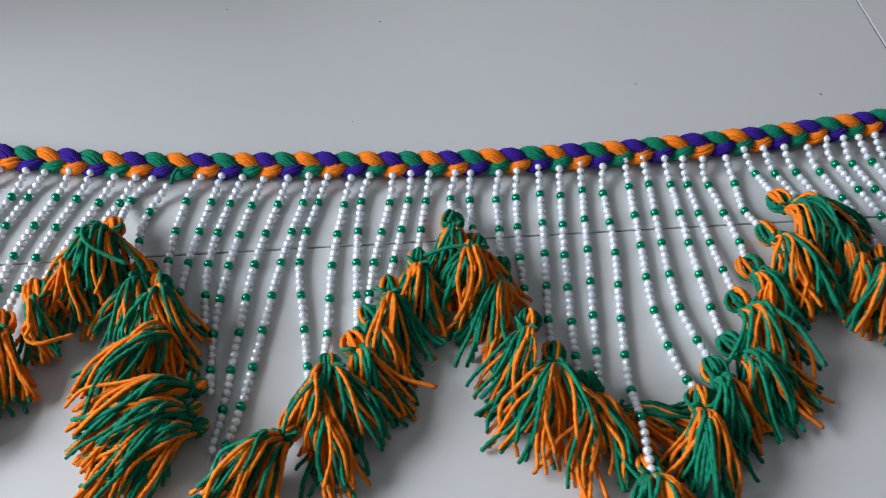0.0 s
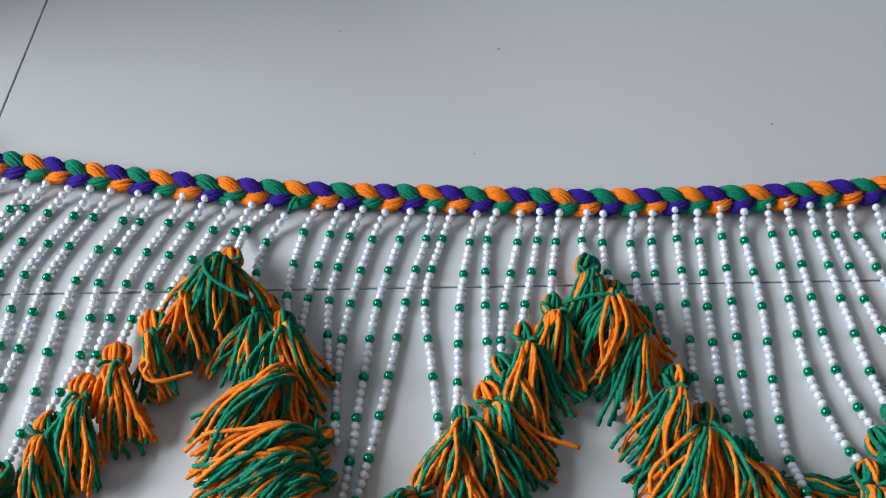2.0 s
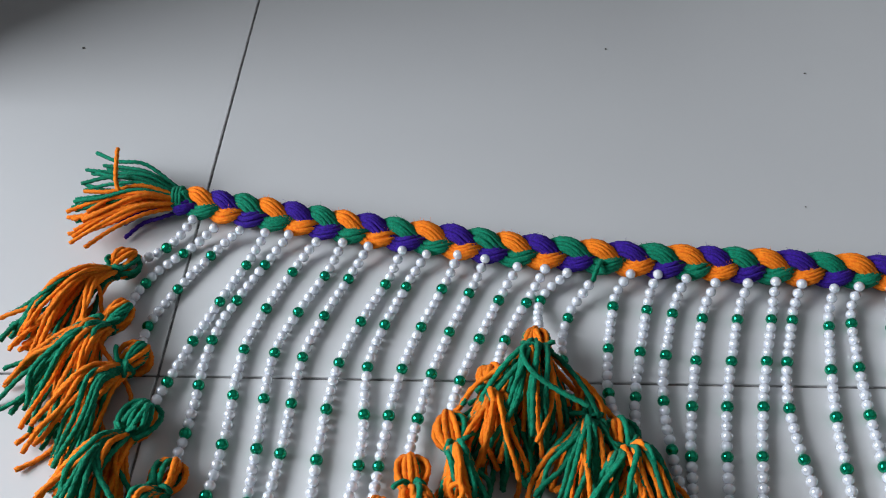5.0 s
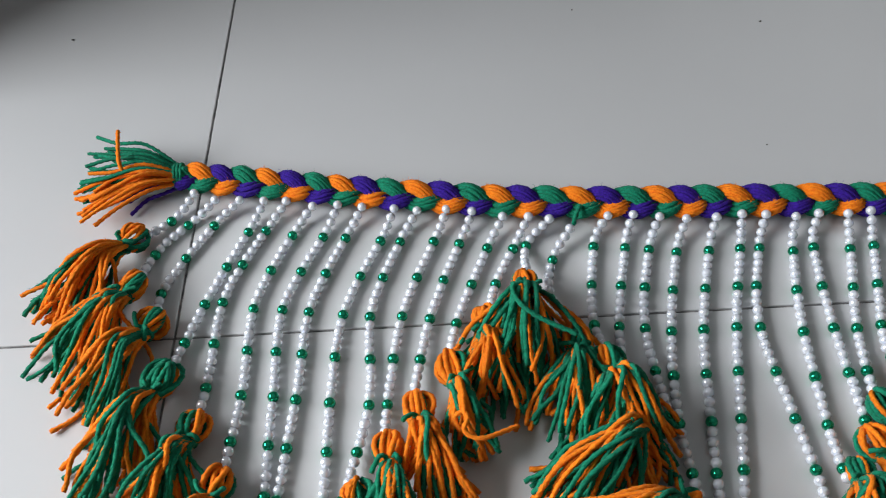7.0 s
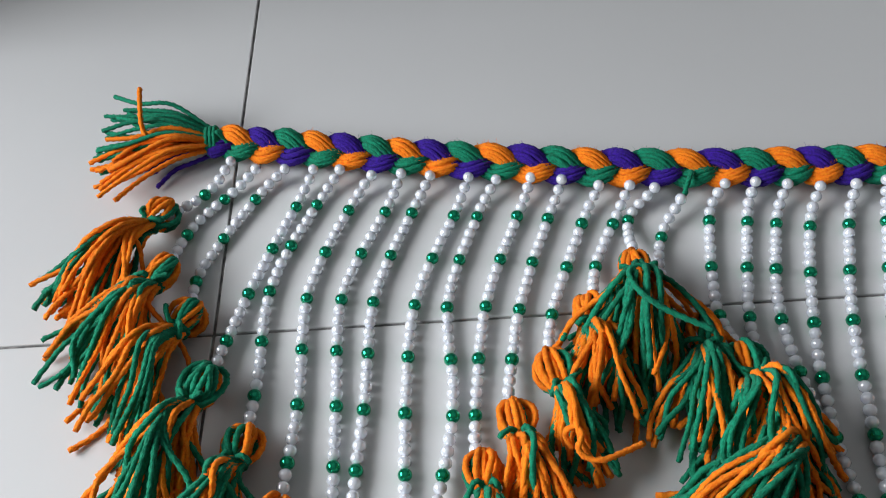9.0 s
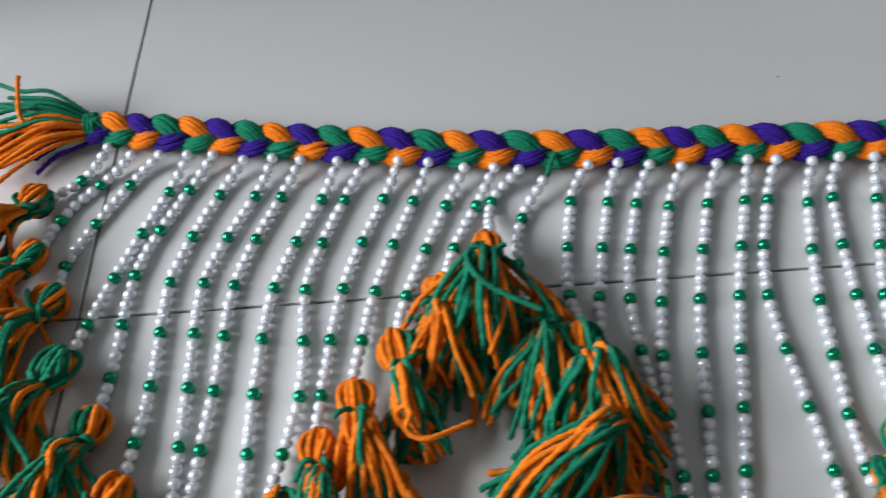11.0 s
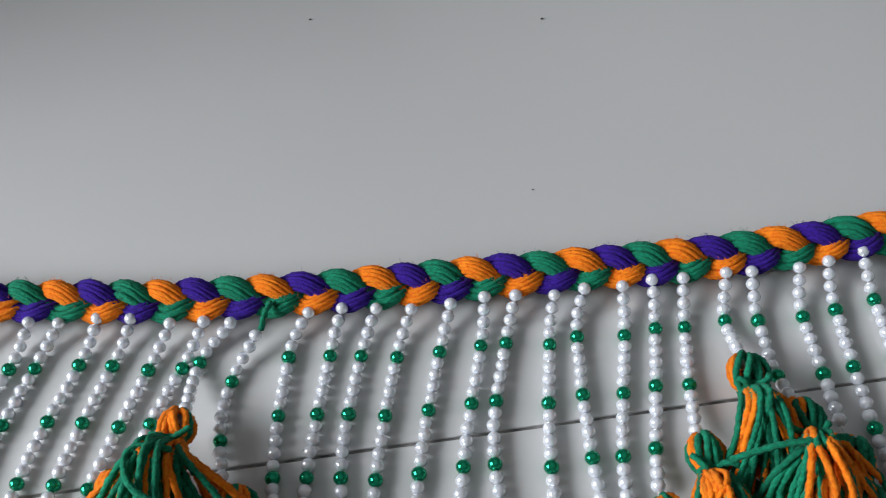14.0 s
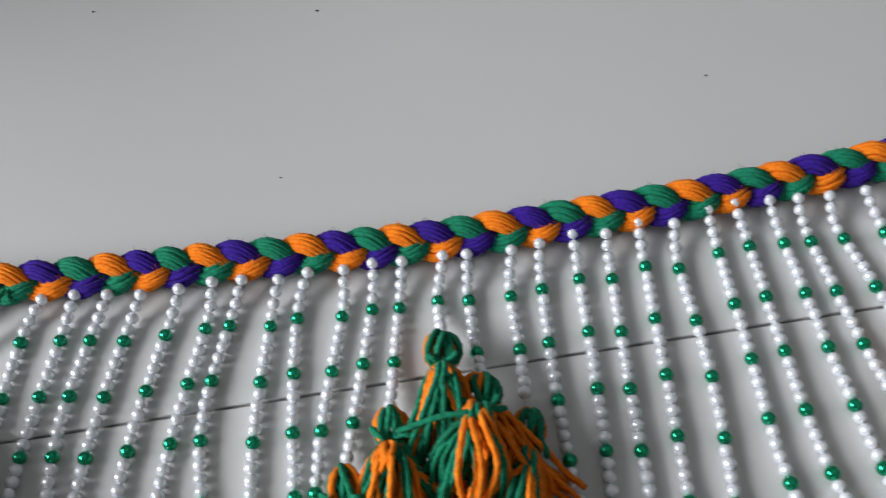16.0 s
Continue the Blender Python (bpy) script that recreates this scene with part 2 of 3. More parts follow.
def fuzz(name, mat, lag, count):
    """Fine stray fibres that stand off a strand of the braid."""
    line = spline([(x, y - 0.0005, MID_Z) for x, y in BRAID], 0)
    length = run(line)[-1]
    s = Strands()
    for _ in range(count):
        c = along(line, np.array([rng.uniform(0.01, length - 0.01)]))[0]
        th = float(turn_at(c[0], lag))
        ang = rng.uniform(0.1, math.pi - 0.1)
        out = np.array([rng.uniform(-0.6, 0.6), math.cos(ang), math.sin(ang)])
        p0 = c + np.array([0, SIDE * math.sin(th) + math.cos(ang) * HALF_W, -RISE * math.sin(2 * th) - DIVE * math.cos(th) + math.sin(ang) * HALF_H])
        ln = rng.uniform(0.0004, 0.0014)
        p2 = p0 + out * ln + np.array([rng.uniform(-1, 1), rng.uniform(-1, 1), rng.uniform(-1, 1)]) * 0.0008
        p1 = (p0 + p2) / 2 + np.array([rng.uniform(-1, 1), rng.uniform(-1, 1), rng.uniform(-1, 1)]) * 0.0005
        s.add(spline([p0, p1, p2], 5), 0.00005, sides=3, turn=0)
    s.link(name, [mat], toran, "fine stray wool fibres", stuff=True)


fuzz("fuzz", ORANGE, 0.0, 1700)
fuzz("fuzz", VIOLET, PERIOD / 3, 1700)
fuzz("fuzz", GREEN, 2 * PERIOD / 3, 1700)

# beads
PITCH, BEAD_R = 0.00412, 0.00211


def bead_mesh(name, mat, r, squash):
    bm = bmesh.new()
    bmesh.ops.create_uvsphere(bm, u_segments=14, v_segments=9, radius=r)
    bmesh.ops.scale(bm, vec=(1, 1, squash), verts=bm.verts)
    me = bpy.data.meshes.new(name)
    bm.to_mesh(me)
    bm.free()
    me.materials.append(mat)
    me.polygons.foreach_set("use_smooth", [True] * len(me.polygons))
    return me


PEARL_MESH = bead_mesh("pearl", PEARL, BEAD_R, 0.95)
GREEN_MESH = bead_mesh("green_bead", BEAD, BEAD_R * 1.10, 0.93)


def bead_string(n, *pts, end_z=0.0050, ride=0.0021):
    """n green beads, four pearls before each and four after the last, from the braid down."""
    p3 = []
    total = 5 * n + (4 if end_z < 0.006 else 6)
    for k, (x, y) in enumerate(pts):
        z = 0.0072 if k == 0 else (end_z if k == len(pts) - 1 else (ride if k >= len(pts) - 2 else 0.0021))
        p3.append((x, y - 0.95 * (z - 0.0025), z))
    # the last bead is pushed into the tassel's head
    (ax, ay, _), (bx, by, bz) = p3[-2:]
    run_on = 0.0045 / math.hypot(bx - ax, by - ay)
    p3[-1] = (bx + (bx - ax) * run_on, by + (by - ay) * run_on, bz)
    line = spline(p3, 0)
    line[:, 2] = np.maximum(line[:, 2], 0.0021)
    length = run(line)[-1]
    count = min(total + 1, int(length / PITCH + 0.6))
    s = Strands()
    s.add(along(line, np.linspace(0, length, max(8, count))), 0.0002, sides=4, turn=0)
    st = s.link("bead_string", [THREAD], toran, "string of white pearl beads and green metallic beads")
    at = along(line, np.minimum((np.arange(count) + 0.1) * PITCH, length))
    at[:, 0] += np.array([rng.uniform(-1, 1) * 0.00016 for _ in range(count)])
    dirs = np.gradient(at, axis=0) if count > 1 else np.array([[0, -1, 0]])
    for k in range(count):
        green = k % 5 == 4 and k < 5 * n
        q = Vector(dirs[k]).to_track_quat("Z", "Y")
        ob = new("green_bead" if green else "pearl", GREEN_MESH if green else PEARL_MESH)
        ob.parent = st
        ob.matrix_basis = Matrix.LocRotScale(at[k], q, Vector((1, 1, 1)) * rng.uniform(0.96, 1.03))
    return at[-1]


# from the knotted end of the braid onwards
bead_string(1, (-0.350, 0.369), (-0.359, 0.353), (-0.369, 0.345))
bead_string(2, (-0.340, 0.364), (-0.350, 0.351), (-0.363, 0.335), (-0.367, 0.322))
bead_string(3, (-0.329, 0.363), (-0.339, 0.350), (-0.357, 0.315), (-0.357, 0.302))
bead_string(4, (-0.318, 0.362), (-0.324, 0.345), (-0.338, 0.307), (-0.347, 0.276))
bead_string(5, (-0.308, 0.361), (-0.316, 0.345), (-0.331, 0.308), (-0.333, 0.268), (-0.334, 0.254))
bead_string(6, (-0.296, 0.357), (-0.304, 0.342), (-0.318, 0.304), (-0.319, 0.264), (-0.322, 0.228))
bead_string(7, (-0.285, 0.357), (-0.291, 0.339), (-0.306, 0.302), (-0.307, 0.262), (-0.307, 0.223), (-0.307, 0.200))
bead_string(8, (-0.274, 0.355), (-0.281, 0.338), (-0.295, 0.300), (-0.298, 0.259), (-0.302, 0.219), (-0.306, 0.178))
bead_string(7, (-0.260, 0.353), (-0.266, 0.335), (-0.281, 0.297), (-0.285, 0.257), (-0.286, 0.218), (-0.288, 0.197))
bead_string(6, (-0.250, 0.351), (-0.257, 0.335), (-0.270, 0.296), (-0.270, 0.256), (-0.277, 0.222))
bead_string(5, (-0.237, 0.351), (-0.243, 0.333), (-0.257, 0.295), (-0.263, 0.255), (-0.264, 0.239))
bead_string(4, (-0.226, 0.349), (-0.232, 0.331), (-0.246, 0.292), (-0.253, 0.258))
bead_string(3, (-0.213, 0.345), (-0.220, 0.328), (-0.235, 0.290), (-0.238, 0.277))
bead_string(2, (-0.202, 0.344), (-0.209, 0.327), (-0.218, 0.308), (-0.222, 0.297), end_z=0.008)
bead_string(1, (-0.193, 0.342), (-0.204, 0.327), (-0.206, 0.313), end_z=0.011)
bead_string(2, (-0.185, 0.336), (-0.193, 0.320), (-0.197, 0.300), (-0.193, 0.272), end_z=0.007)
bead_string(3, (-0.168, 0.342), (-0.175, 0.327), (-0.181, 0.287), (-0.179, 0.274), end_z=0.010)
bead_string(4, (-0.157, 0.342), (-0.162, 0.325), (-0.171, 0.284), (-0.173, 0.267))
bead_string(5, (-0.146, 0.340), (-0.152, 0.323), (-0.161, 0.283), (-0.160, 0.243))
bead_string(6, (-0.135, 0.338), (-0.141, 0.320), (-0.151, 0.280), (-0.156, 0.239), (-0.155, 0.207))
bead_string(7, (-0.122, 0.338), (-0.127, 0.321), (-0.138, 0.281), (-0.144, 0.241), (-0.149, 0.200), (-0.153, 0.176))
bead_string(8, (-0.111, 0.339), (-0.114, 0.321), (-0.125, 0.281), (-0.133, 0.240), (-0.141, 0.200), (-0.150, 0.170), (-0.156, 0.156), end_z=0.012, ride=0.006)
bead_string(7, (-0.101, 0.338), (-0.106, 0.321), (-0.116, 0.282), (-0.114, 0.240), (-0.112, 0.205), (-0.115, 0.190))
bead_string(6, (-0.089, 0.336), (-0.093, 0.317), (-0.100, 0.277), (-0.103, 0.235), (-0.105, 0.220), end_z=0.009)
bead_string(5, (-0.079, 0.337), (-0.084, 0.319), (-0.088, 0.278), (-0.089, 0.237), (-0.092, 0.228))
bead_string(4, (-0.067, 0.336), (-0.069, 0.317), (-0.079, 0.277), (-0.084, 0.244))
bead_string(3, (-0.057, 0.337), (-0.059, 0.318), (-0.069, 0.278), (-0.072, 0.267))
bead_string(2, (-0.047, 0.336), (-0.050, 0.317), (-0.054, 0.297), (-0.057, 0.284))
bead_string(1, (-0.033, 0.336), (-0.037, 0.317), (-0.038, 0.306), end_z=0.009)
bead_string(2, (-0.025, 0.335), (-0.027, 0.316), (-0.028, 0.297), (-0.028, 0.289), end_z=0.010)
bead_string(3, (-0.010, 0.334), (-0.013, 0.315), (-0.014, 0.294), (-0.016, 0.279))
bead_string(4, (-0.000, 0.335), (-0.002, 0.316), (-0.006, 0.275), (-0.008, 0.241))
bead_string(5, (0.012, 0.337), (0.011, 0.317), (0.007, 0.276), (0.002, 0.235), (0.001, 0.223))
bead_string(6, (0.023, 0.335), (0.022, 0.316), (0.017, 0.275), (0.013, 0.234), (0.010, 0.205))
bead_string(7, (0.035, 0.338), (0.034, 0.318), (0.029, 0.276), (0.024, 0.235), (0.019, 0.194), (0.018, 0.184))
bead_string(8, (0.047, 0.335), (0.045, 0.316), (0.043, 0.275), (0.037, 0.234), (0.033, 0.198), (0.031, 0.183), (0.030, 0.162), end_z=0.013, ride=0.013)
bead_string(7, (0.060, 0.339), (0.060, 0.320), (0.057, 0.277), (0.054, 0.237), (0.058, 0.203), (0.062, 0.192), end_z=0.008)
bead_string(6, (0.070, 0.340), (0.071, 0.320), (0.068, 0.279), (0.067, 0.237), (0.072, 0.209))
bead_string(5, (0.082, 0.339), (0.083, 0.320), (0.082, 0.278), (0.082, 0.236), (0.082, 0.220))
bead_string(4, (0.092, 0.338), (0.092, 0.320), (0.093, 0.279), (0.093, 0.246), end_z=0.009)
bead_string(3, (0.103, 0.337), (0.103, 0.320), (0.108, 0.278), (0.107, 0.268))
bead_string(2, (0.116, 0.337), (0.118, 0.321), (0.117, 0.299), (0.119, 0.287), end_z=0.009)
bead_string(1, (0.128, 0.343), (0.131, 0.326), (0.133, 0.310), end_z=0.009)
bead_string(2, (0.139, 0.343), (0.142, 0.325), (0.148, 0.305), (0.154, 0.294))
bead_string(3, (0.151, 0.343), (0.154, 0.325), (0.165, 0.285), (0.166, 0.272))
bead_string(4, (0.164, 0.342), (0.167, 0.326), (0.177, 0.284), (0.176, 0.267))
bead_string(5, (0.177, 0.348), (0.178, 0.330), (0.189, 0.289), (0.189, 0.266), (0.190, 0.232))
bead_string(6, (0.187, 0.348), (0.188, 0.329), (0.193, 0.309), (0.198, 0.288), (0.203, 0.212))
bead_string(7, (0.196, 0.348), (0.199, 0.330), (0.204, 0.310), (0.215, 0.192))
bead_string(8, (0.206, 0.349), (0.208, 0.334), (0.213, 0.315), (0.226, 0.172))

# tassels
YARN = 0.00099


def tassel(x, y, angle, length=0.048, spread=0.45, lift=0.0, strands=34, head=1.0, warm=0.5, arch=0.009):
    """A wool tassel: looped head where its string ends, a tie, and cut ends that fan out over the floor."""
    hub = new("tassel")
    hub.empty_display_size = 0.005
    hub.parent = toran
    hub.matrix_parent_inverse = WORLD[toran.name].inverted()
    hub.location = (x, y, 0.0)
    WORLD[hub.name] = Matrix.Translation((x, y, 0.0))
    hub["label"] = "orange and green wool tassel tied with green yarn"
    a = radians(angle)
    d = np.array([math.cos(a), math.sin(a), 0.0])
    w = np.array([-d[1], d[0], 0.0])
    up = np.array([0, 0, 1.0])
    length, arch, strands, head = length * 1.03, arch * 1.6, int(strands * 1.65), head * 0.92
    hz = 0.0052 + lift
    y -= (hz - 0.0075) * 0.9
    rl, rw, rh = 0.0060 * head, 0.0052 * head, 0.0046 * head
    c = np.array([x, y, hz]) + d * rl * 0.9
    seed = rng.uniform(0, 99)

    def colour(q):
        return 0 if noise.noise((q, seed, 0.0)) > (0.5 - warm) * 0.8 + 0.05 + 0.16 * rng.uniform(-1, 1) else 1

    # head of looped yarn, a loop here and there standing off
    s = Strands()
    loops = 15
    for k in range(loops):
        psi = 2 * math.pi * k / loops + rng.uniform(-0.2, 0.2)
        sweep = np.linspace(0.10, math.pi - 0.12, 20)
        rad = np.sin(sweep) ** rng.uniform(0.55, 0.95)
        fat = rng.uniform(0.80, 1.15) if rng.random() < 0.75 else rng.uniform(1.2, 1.45)
        long = rng.uniform(0.85, 1.2)
        swirl = psi + rng.uniform(-0.45, 0.45) * np.cos(sweep)
        pts = c + d * (-np.cos(sweep) * rl * long)[:, None] + w * (rad * np.cos(swirl) * rw * fat)[:, None] + up * (rad * np.sin(swirl) * rh * fat)[:, None]
        pts[:, 2] = np.maximum(pts[:, 2], 0.0009)
        s.add(pts, YARN * 1.1, slot=colour(k * 0.42), turn=36, up=tuple(w * 0.3 + up), phase=k, ply=0.08)
    s.link("head", [ORANGE, GREEN], hub, "rounded head of looped wool")

    # tie
    tie = c + d * rl * 0.95
    s = Strands()
    for q in range(2):
        th = np.linspace(0, 2 * math.pi, 22)
        o = tie + d * (q * 0.0014 - 0.0005)
        pts = o + w * (np.cos(th) * 0.0033)[:, None] + up * (np.sin(th) * 0.0030)[:, None]
        pts[:, 2] = np.maximum(pts[:, 2], 0.0008)
        s.add(pts, YARN, turn=34, up=tuple(d), taper=False)
    # the knot's two short ends
    for q in (-1, 1):
        k0 = tie + up * 0.0030 + w * q * 0.0008
        k1 = k0 + up * 0.0022 + w * q * rng.uniform(0.001, 0.003)
        k2 = k1 + w * q * rng.uniform(0.001, 0.004) + d * rng.uniform(-0.004, 0.006) + up * rng.uniform(-0.002, 0.001)
        s.add(spline([k0, k1, k2], 9), YARN * 0.95, turn=34, phase=q)
    s.link("tie", [GREEN], hub, "green yarn tie")

    # cut ends: a fountain of yarn, the upper ones arching over the lower
    both = (Strands(), Strands())
    clumps = max(8, strands // 5)
    # locks of a few yarns of one colour that lie together
    locks = []
    for q in range(clumps):
        off = max(-1.1, min(1.1, rng.gauss(0, 0.58)))
        hue = 0 if (q * 0.618 + seed) % 1.0 < warm - 0.05 else 1
        locks.append((off, rng.gauss(0, 0.13), hue, rng.uniform(0, 50), rng.uniform(0.86, 1.06)))
    for k in range(strands):
        layer = (k + rng.uniform(0, 1)) / strands
        off, stray, hue, f1, reach = locks[(k * clumps // strands + rng.choice((0, 0, 1))) % clumps]
        if rng.random() < 0.14:
            hue = 1 - hue
        off = max(-1.2, min(1.2, off + rng.gauss(0, 0.24)))
        delta = off * spread
        ln = (length - 2 * rl) * reach * (1.07 - 0.52 * rng.random() ** 1.5) * (1 - 0.10 * abs(off))
        stray += rng.gauss(0, 0.06)
        if rng.random() < 0.07:
            stray += rng.gauss(0, 0.3)
        e1 = d * math.cos(delta * 1.15) + w * math.sin(delta * 1.15)
        e2 = d * math.cos(delta + stray) + w * math.sin(delta + stray)
        crown = arch * layer * math.sqrt(max(0.1, 1 - 0.55 * off * off))
        z1 = hz + 0.0015 + 0.80 * crown
        z2 = 0.0022 + lift * 0.55 + 0.95 * crown
        z3 = 0.0012 + lift * 0.22 + crown * rng.uniform(0.15, 0.75)
        p0 = tie + w * (off * 0.0024) + up * ((layer - 0.5) * 0.0040)
        p1 = tie + e1 * ln * 0.30 + w * rng.uniform(-1, 1) * 0.0018
        p2 = tie + (e1 + e2) * 0.5 * ln * 0.68 + w * rng.uniform(-1, 1) * 0.0034
        p3 = tie + e1 * ln * 0.5 + e2 * ln * 0.48 + w * rng.uniform(-1, 1) * 0.0034
        p1[2], p2[2], p3[2] = z1, z2, z3
        pts = spline([p0, p1, p2, p3], max(16, int(ln / 0.0012)))
        f2 = rng.uniform(0, 50)
        grow = np.linspace(0, 1, len(pts))
        wav = np.array([0.6 * noise.noise((g * 1.6, f1, 0.5)) + 0.5 * noise.noise((g * 3.2, f1, f2)) for g in grow]) * grow * 0.0054
        lif = np.array([noise.noise((g * 2.6, f2, f1)) for g in grow]) * grow * 0.0042
        pts = pts + w * wav[:, None] + up * lif[:, None]
        pts[:, 2] = np.maximum(pts[:, 2], 0.0010)
        r = YARN * rng.uniform(0.88, 1.10)
        both[hue].add(pts, r, turn=42, phase=k, ply=0.10)
        # stray fibres along the yarn
        for q in range(5):
            at = rng.randrange(3, len(pts) - 1)
            out = np.array([rng.gauss(0, 1), rng.gauss(0, 1), abs(rng.gauss(0, 1))])
            out /= np.linalg.norm(out) + 1e-6
            h0 = pts[at] + out * r * 0.8
            h2 = h0 + out * rng.uniform(0.0004, 0.0011) + (pts[at] - pts[at - 1]) * rng.uniform(-0.8, 1.2)
            h2[2] = max(h2[2], 0.0003)
            both[hue].add(np.array([h0, (h0 + h2) / 2 + out * 0.0002, h2]), 0.00006, sides=3, turn=0)
    for st, name, mat in zip(both, ("orange_yarn", "green_yarn"), (ORANGE, GREEN)):
        if st.n:
            st.link(name, [mat], hub, stuff=True)


# along the first slope, down from the knotted end
tassel(-0.370, 0.343, -128, 0.056, 0.40, 0.002, warm=0.66)
tassel(-0.366, 0.317, -116, 0.057, 0.42, 0.004, warm=0.66)
tassel(-0.355, 0.297, -119, 0.055, 0.38, 0.002, warm=0.66)
tassel(-0.346, 0.272, -114, 0.060, 0.42, 0.005, head=1.15, warm=0.66)
tassel(-0.333, 0.249, -106, 0.050, 0.40, 0.002)
tassel(-0.321, 0.226, -108, 0.050, 0.40, 0.003)
tassel(-0.307, 0.199, -100, 0.050, 0.45, 0.002)
tassel(-0.306, 0.177, -90, 0.048, 0.50, 0.002)
# up to the first peak
tassel(-0.288, 0.196, -92, 0.050, 0.40, 0.002)
tassel(-0.273, 0.219, -88, 0.050, 0.35, 0.003, warm=0.4)
tassel(-0.262, 0.237, -86, 0.052, 0.35, 0.004, warm=0.6)
tassel(-0.252, 0.253, -82, 0.050, 0.35, 0.004, warm=0.65)
tassel(-0.239, 0.270, -78, 0.044, 0.45, 0.005, head=1.15, warm=0.75)
tassel(-0.225, 0.291, -84, 0.048, 0.50, 0.006, warm=0.5)
tassel(-0.207, 0.308, -96, 0.052, 0.55, 0.007, strands=54, head=0.9, warm=0.6, arch=0.015)
# down the far side of the first peak
tassel(-0.190, 0.280, -93, 0.052, 0.50, 0.005, warm=0.5)
tassel(-0.181, 0.270, -82, 0.046, 0.62, 0.009, strands=50, warm=0.56, arch=0.012)
tassel(-0.174, 0.257, -98, 0.054, 0.50, 0.005)
tassel(-0.166, 0.238, -140, 0.058, 0.38, 0.004, strands=46, head=0.5, warm=0.55, arch=0.014)
tassel(-0.157, 0.208, -152, 0.058, 0.42, 0.003, strands=46, head=0.5, warm=0.4, arch=0.014)
tassel(-0.155, 0.188, -152, 0.056, 0.45, 0.002, strands=42, head=0.5, warm=0.5, arch=0.012)
tassel(-0.158, 0.198, -146, 0.056, 0.45, 0.004, strands=46, head=0.5, warm=0.45, arch=0.013)
tassel(-0.155, 0.152, -118, 0.048, 0.5, 0.002)
# up to the second peak
tassel(-0.106, 0.200, -84, 0.052, 0.45, 0.001, warm=0.6)
tassel(-0.117, 0.184, -128, 0.050, 0.55, 0.004, strands=44, head=0.7, warm=0.5, arch=0.013)
tassel(-0.102, 0.219, -88, 0.052, 0.68, 0.007, strands=50, head=0.7, warm=0.5, arch=0.012)
tassel(-0.092, 0.229, -72, 0.052, 0.40, 0.002, warm=0.6)
tassel(-0.084, 0.243, -74, 0.046, 0.35, 0.002, warm=0.45)
tassel(-0.073, 0.261, -86, 0.050, 0.42, 0.006, warm=0.55)
tassel(-0.058, 0.277, -90, 0.050, 0.45, 0.005, warm=0.6)
tassel(-0.039, 0.300, -94, 0.052, 0.45, 0.005, warm=0.45)
tassel(-0.029, 0.284, -97, 0.048, 0.66, 0.008, strands=52, warm=0.55, arch=0.013)
# down the far side of the second peak
tassel(-0.016, 0.268, -108, 0.060, 0.35, 0.003, warm=0.45)
tassel(-0.008, 0.236, -107, 0.056, 0.40, 0.005, warm=0.4)
tassel(0.000, 0.217, -99, 0.060, 0.55, 0.006, strands=46, warm=0.5, arch=0.012)
tassel(0.012, 0.200, -92, 0.060, 0.55, 0.004, strands=42, warm=0.45)
tassel(0.020, 0.180, -14, 0.050, 0.36, 0.0, strands=22, head=0.45, warm=0.6, arch=0.003)
tassel(0.029, 0.158, -84, 0.050, 0.60, 0.004, strands=40, head=0.8, warm=0.4)
# up to the third peak
tassel(0.061, 0.189, -102, 0.056, 0.42, 0.006, warm=0.5)
tassel(0.070, 0.203, -84, 0.052, 0.45, 0.004, warm=0.3)
tassel(0.081, 0.216, -66, 0.056, 0.45, 0.004, warm=0.5)
tassel(0.091, 0.241, -76, 0.058, 0.50, 0.007, strands=46, warm=0.6, arch=0.012)
tassel(0.103, 0.260, -72, 0.048, 0.45, 0.004, warm=0.45)
tassel(0.118, 0.282, -72, 0.056, 0.52, 0.007, strands=44, warm=0.55, arch=0.011)
tassel(0.130, 0.302, -60, 0.056, 0.60, 0.006, strands=46, warm=0.35, arch=0.012)
# beyond the third peak
tassel(0.152, 0.288, -88, 0.056, 0.42, 0.004, warm=0.45)
tassel(0.163, 0.266, -107, 0.050, 0.45, 0.003)
tassel(0.173, 0.262, -104, 0.056, 0.42, 0.006, warm=0.6)
tassel(0.188, 0.232, -100, 0.050, 0.45, 0.003)
tassel(0.203, 0.211, -100, 0.050, 0.45, 0.003)
tassel(0.215, 0.191, -98, 0.050, 0.45, 0.003)
tassel(0.226, 0.171, -96, 0.050, 0.45, 0.003)


def loose_yarn(mat, label, *pts):
    s = Strands()
    line = spline(pts, 0)
    s.add(along(line, np.arange(0, run(line)[-1], 0.00095)), YARN, turn=38)
    s.link("loose_yarn", [mat], toran, label)


loose_yarn(GREEN, "loose green yarn curling over the tassel", (-0.2030, 0.2839, 0.0280), (-0.2080, 0.2849, 0.0310), (-0.2130, 0.2839, 0.0320), (-0.2140, 0.2789, 0.0330), (-0.2110, 0.2719, 0.0340), (-0.2040, 0.2669, 0.0320), (-0.1920, 0.2609, 0.0300))
loose_yarn(GREEN, "green yarn stretched between two tassels", (-0.0560, 0.2618, 0.0230), (-0.0440, 0.2618, 0.0280), (-0.0350, 0.2613, 0.0290), (-0.0240, 0.2628, 0.0250))
loose_yarn(ORANGE, "loose curled orange yarn", (-0.236, 0.233, 0.015), (-0.238, 0.237, 0.017), (-0.235, 0.2385, 0.019), (-0.2335, 0.235, 0.020), (-0.235, 0.231, 0.019), (-0.232, 0.2285, 0.018), (-0.228, 0.228, 0.018), (-0.223, 0.230, 0.017), (-0.215, 0.234, 0.015))
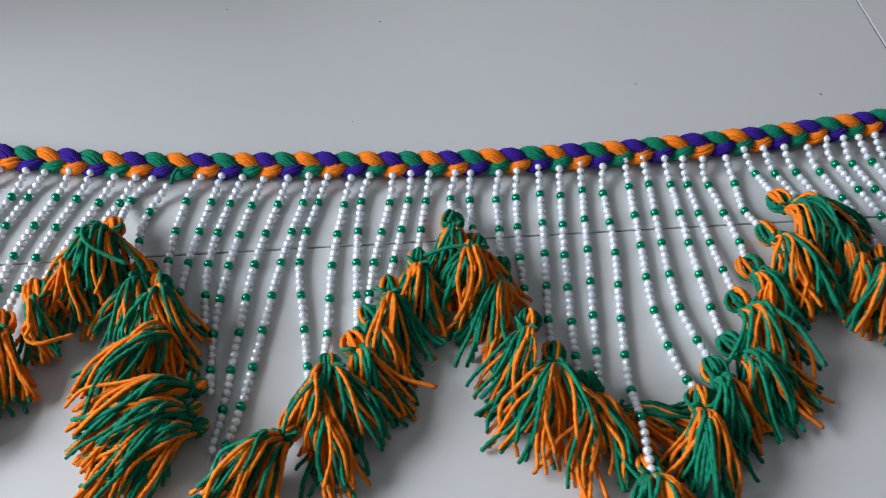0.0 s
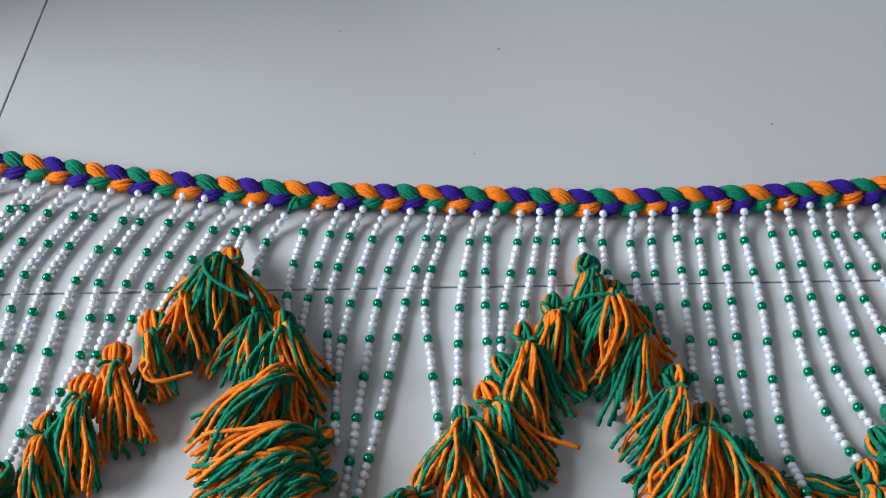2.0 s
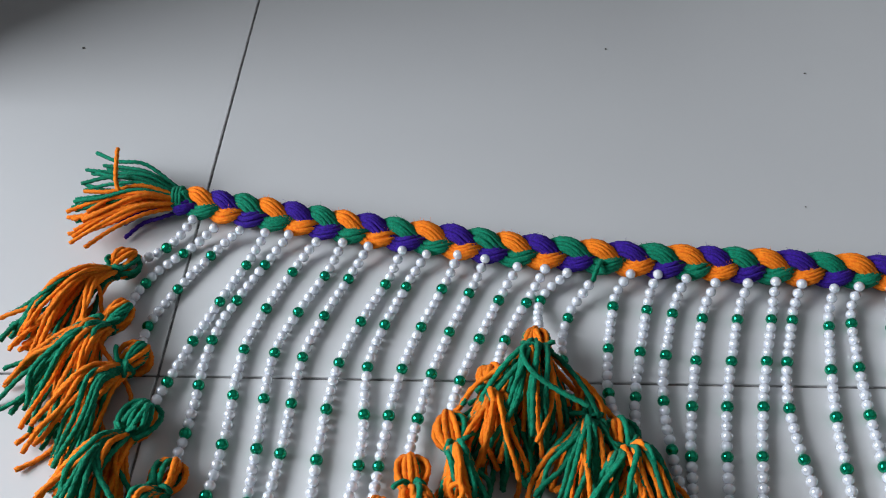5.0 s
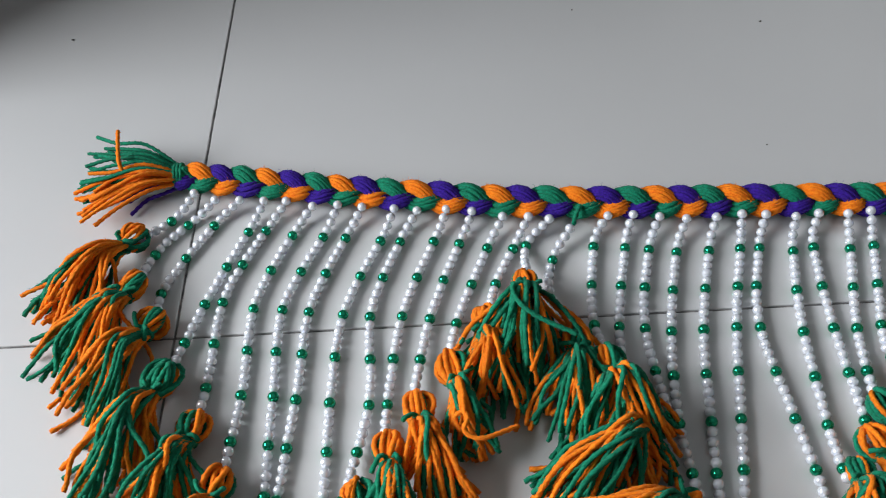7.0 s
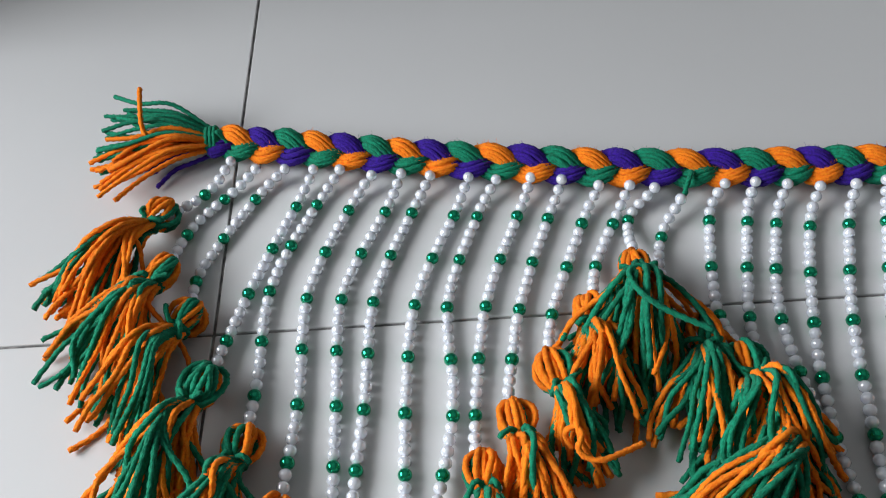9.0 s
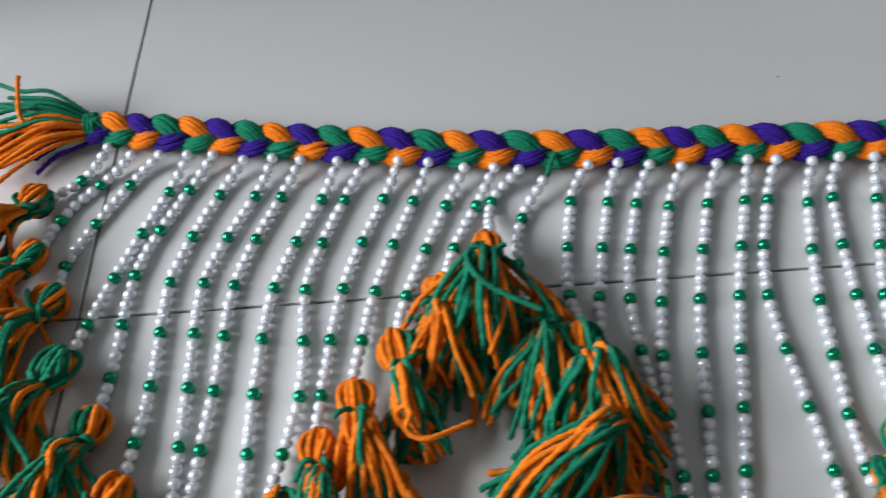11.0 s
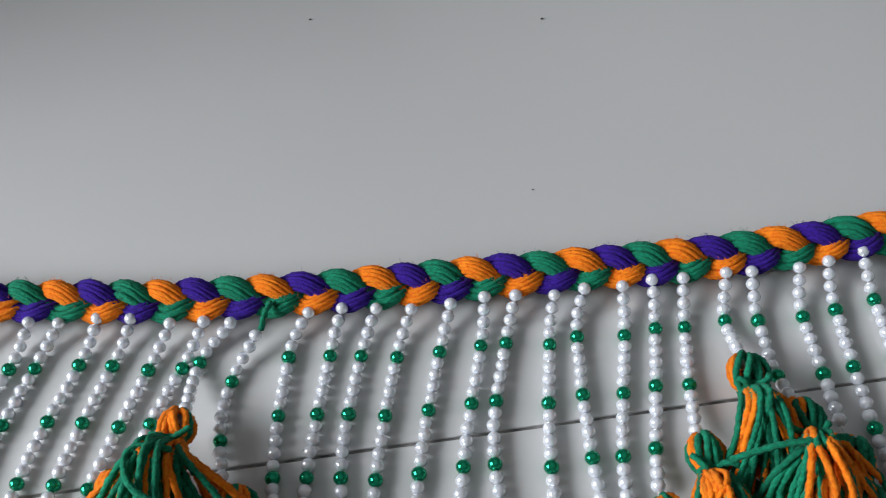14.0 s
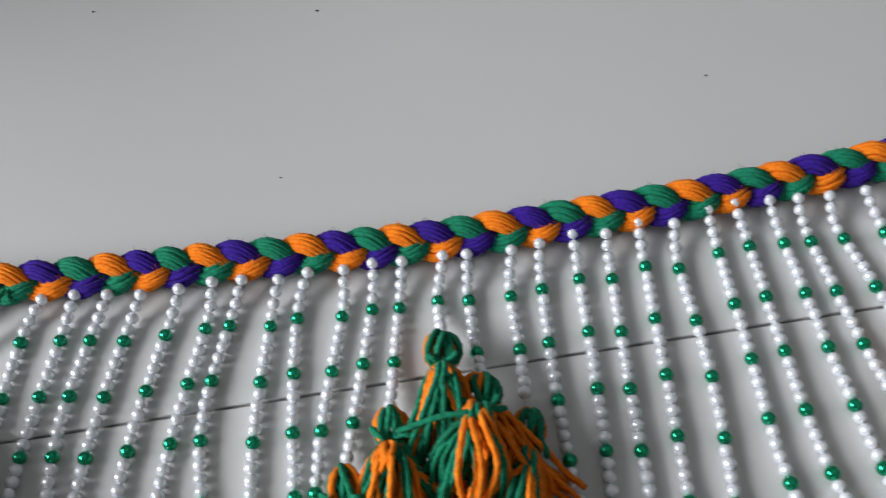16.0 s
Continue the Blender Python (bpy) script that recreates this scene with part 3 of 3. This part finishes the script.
loose_yarn(ORANGE, "orange yarn standing up out of the tuft", (-0.380, 0.371, 0.012), (-0.3825, 0.374, 0.018), (-0.3835, 0.382, 0.022), (-0.3838, 0.389, 0.025))
loose_yarn(GREEN, "short green yarn end hanging from the braid", (-0.1795, 0.3415, 0.010), (-0.1815, 0.3375, 0.010), (-0.183, 0.3345, 0.008), (-0.1835, 0.3325, 0.006))

# knotted end of the braid, combed out into a tuft
def end_tuft(x, y, angle, length):
    hub = new("end_tuft")
    hub.empty_display_size = 0.005
    hub.parent = toran
    hub.matrix_parent_inverse = WORLD[toran.name].inverted()
    hub.location = (x, y, 0.0)
    WORLD[hub.name] = Matrix.Translation((x, y, 0.0))
    hub["label"] = "frayed tuft of cut orange green and violet yarn"
    a = radians(angle)
    d = np.array([math.cos(a), math.sin(a), 0.0])
    w = np.array([d[1], -d[0], 0.0])
    tie = np.array([x, y, 0.0066])
    s = Strands()
    for q in range(3):
        th = np.linspace(0, 2 * math.pi, 26)
        pts = tie + d * (q - 1) * 0.0015 + w * (np.cos(th) * 0.0056)[:, None] + np.array([0, 0, 1.0]) * (np.sin(th) * 0.0050)[:, None]
        pts[:, 2] = np.maximum(pts[:, 2], 0.0009)
        s.add(pts, YARN, up=tuple(d), taper=False)
    s.link("tie", [GREEN], hub, "green yarn tie")
    sets = (Strands(), Strands(), Strands())
    for k in range(46):
        layer = rng.uniform(0, 1)
        off = rng.uniform(-1, 1)
        # green over the far side, orange nearer, violet beneath
        slot = 1 if off + rng.uniform(-0.5, 0.5) > -0.2 else 0
        if off < -0.2 and layer < 0.35:
            slot = 2
        delta = off * 0.62
        ln = length * rng.uniform(0.80, 1.05) * (0.6 if slot == 2 else 1.0)
        e = d * math.cos(delta) + w * math.sin(delta)
        p0 = tie + w * off * 0.0042 + np.array([0, 0, (layer - 0.5) * 0.006])
        p1 = tie + e * ln * 0.35 + w * off * 0.003
        p2 = tie + e * ln * 0.7 + w * rng.uniform(-1, 1) * 0.002
        p3 = tie + e * ln + w * rng.uniform(-1, 1) * 0.003
        p1[2], p2[2], p3[2] = 0.004 + layer * 0.013, 0.002 + layer * 0.013, 0.0015 + layer * 0.010
        pts = spline([p0, p1, p2, p3], max(14, int(ln / 0.00095)))
        sets[slot].add(pts, YARN * rng.uniform(0.85, 1.0), turn=38, phase=k)
    for st, name, mat in zip(sets, ("orange_yarn", "green_yarn", "violet_yarn"), (ORANGE, GREEN, VIOLET)):
        if st.n:
            st.link(name, [mat], hub, stuff=True)


end_tuft(-0.3585, 0.3757, -176, 0.046)

# ---- unseen dark low box added between window and knotted end to shade the tiles ----
shade_caster = thing("shade_box", -0.68, 0.60, 0.0, "unseen low dark brown box added to shade the tile floor", "box")
bm = bmesh.new()
box(bm, -0.80, 0.44, 0.0, -0.552, 0.76, 0.34, 0.006)
part("body", bm, WOOD, shade_caster)
bm = bmesh.new()
box(bm, -0.807, 0.433, 0.3405, -0.545, 0.767, 0.360, 0.005)
part("lid", bm, WOOD, shade_caster)

# ---- crumbs of dust on the tiles ----
for x, y, r in ((-0.164, 0.493, 0.0006), (-0.067, 0.474, 0.0007), (0.083, 0.404, 0.0006), (0.192, 0.388, 0.0006),
                (-0.435, 0.491, 0.0008), (-0.087, 0.382, 0.0005), (-0.105, 0.189, 0.0009)):
    bm = bmesh.new()
    bmesh.ops.create_icosphere(bm, subdivisions=1, radius=r)
    for v in bm.verts:
        v.co = Vector((v.co.x * 1.5, v.co.y, v.co.z * 0.6)) * 0.75 * rng.uniform(0.75, 1.2) + Vector((x, y, r * 0.55))
    tagged(part("crumb", bm, DUST), "tiny dark crumb lying on the pale tile", "crumb", group="crumbs on the floor")

# ---- floor tiles ----
bm = bmesh.new()
h = TILE_SIZE / 2 - GAP / 2
box(bm, -h, -h, -0.009, h, h, 0.0, 0.0004)
me = bpy.data.meshes.new("tile")
bm.to_mesh(me)
bm.free()
me.materials.append(TILE)
for i in range(-3, 5):
    for j in range(-4, 4):
        ob = new("tile", me)
        ob.parent = floor
        ob.location = (JOINT_X + (i + 0.5) * TILE_SIZE, JOINT_Y + (j + 0.5) * TILE_SIZE, rng.uniform(-0.00012, 0))
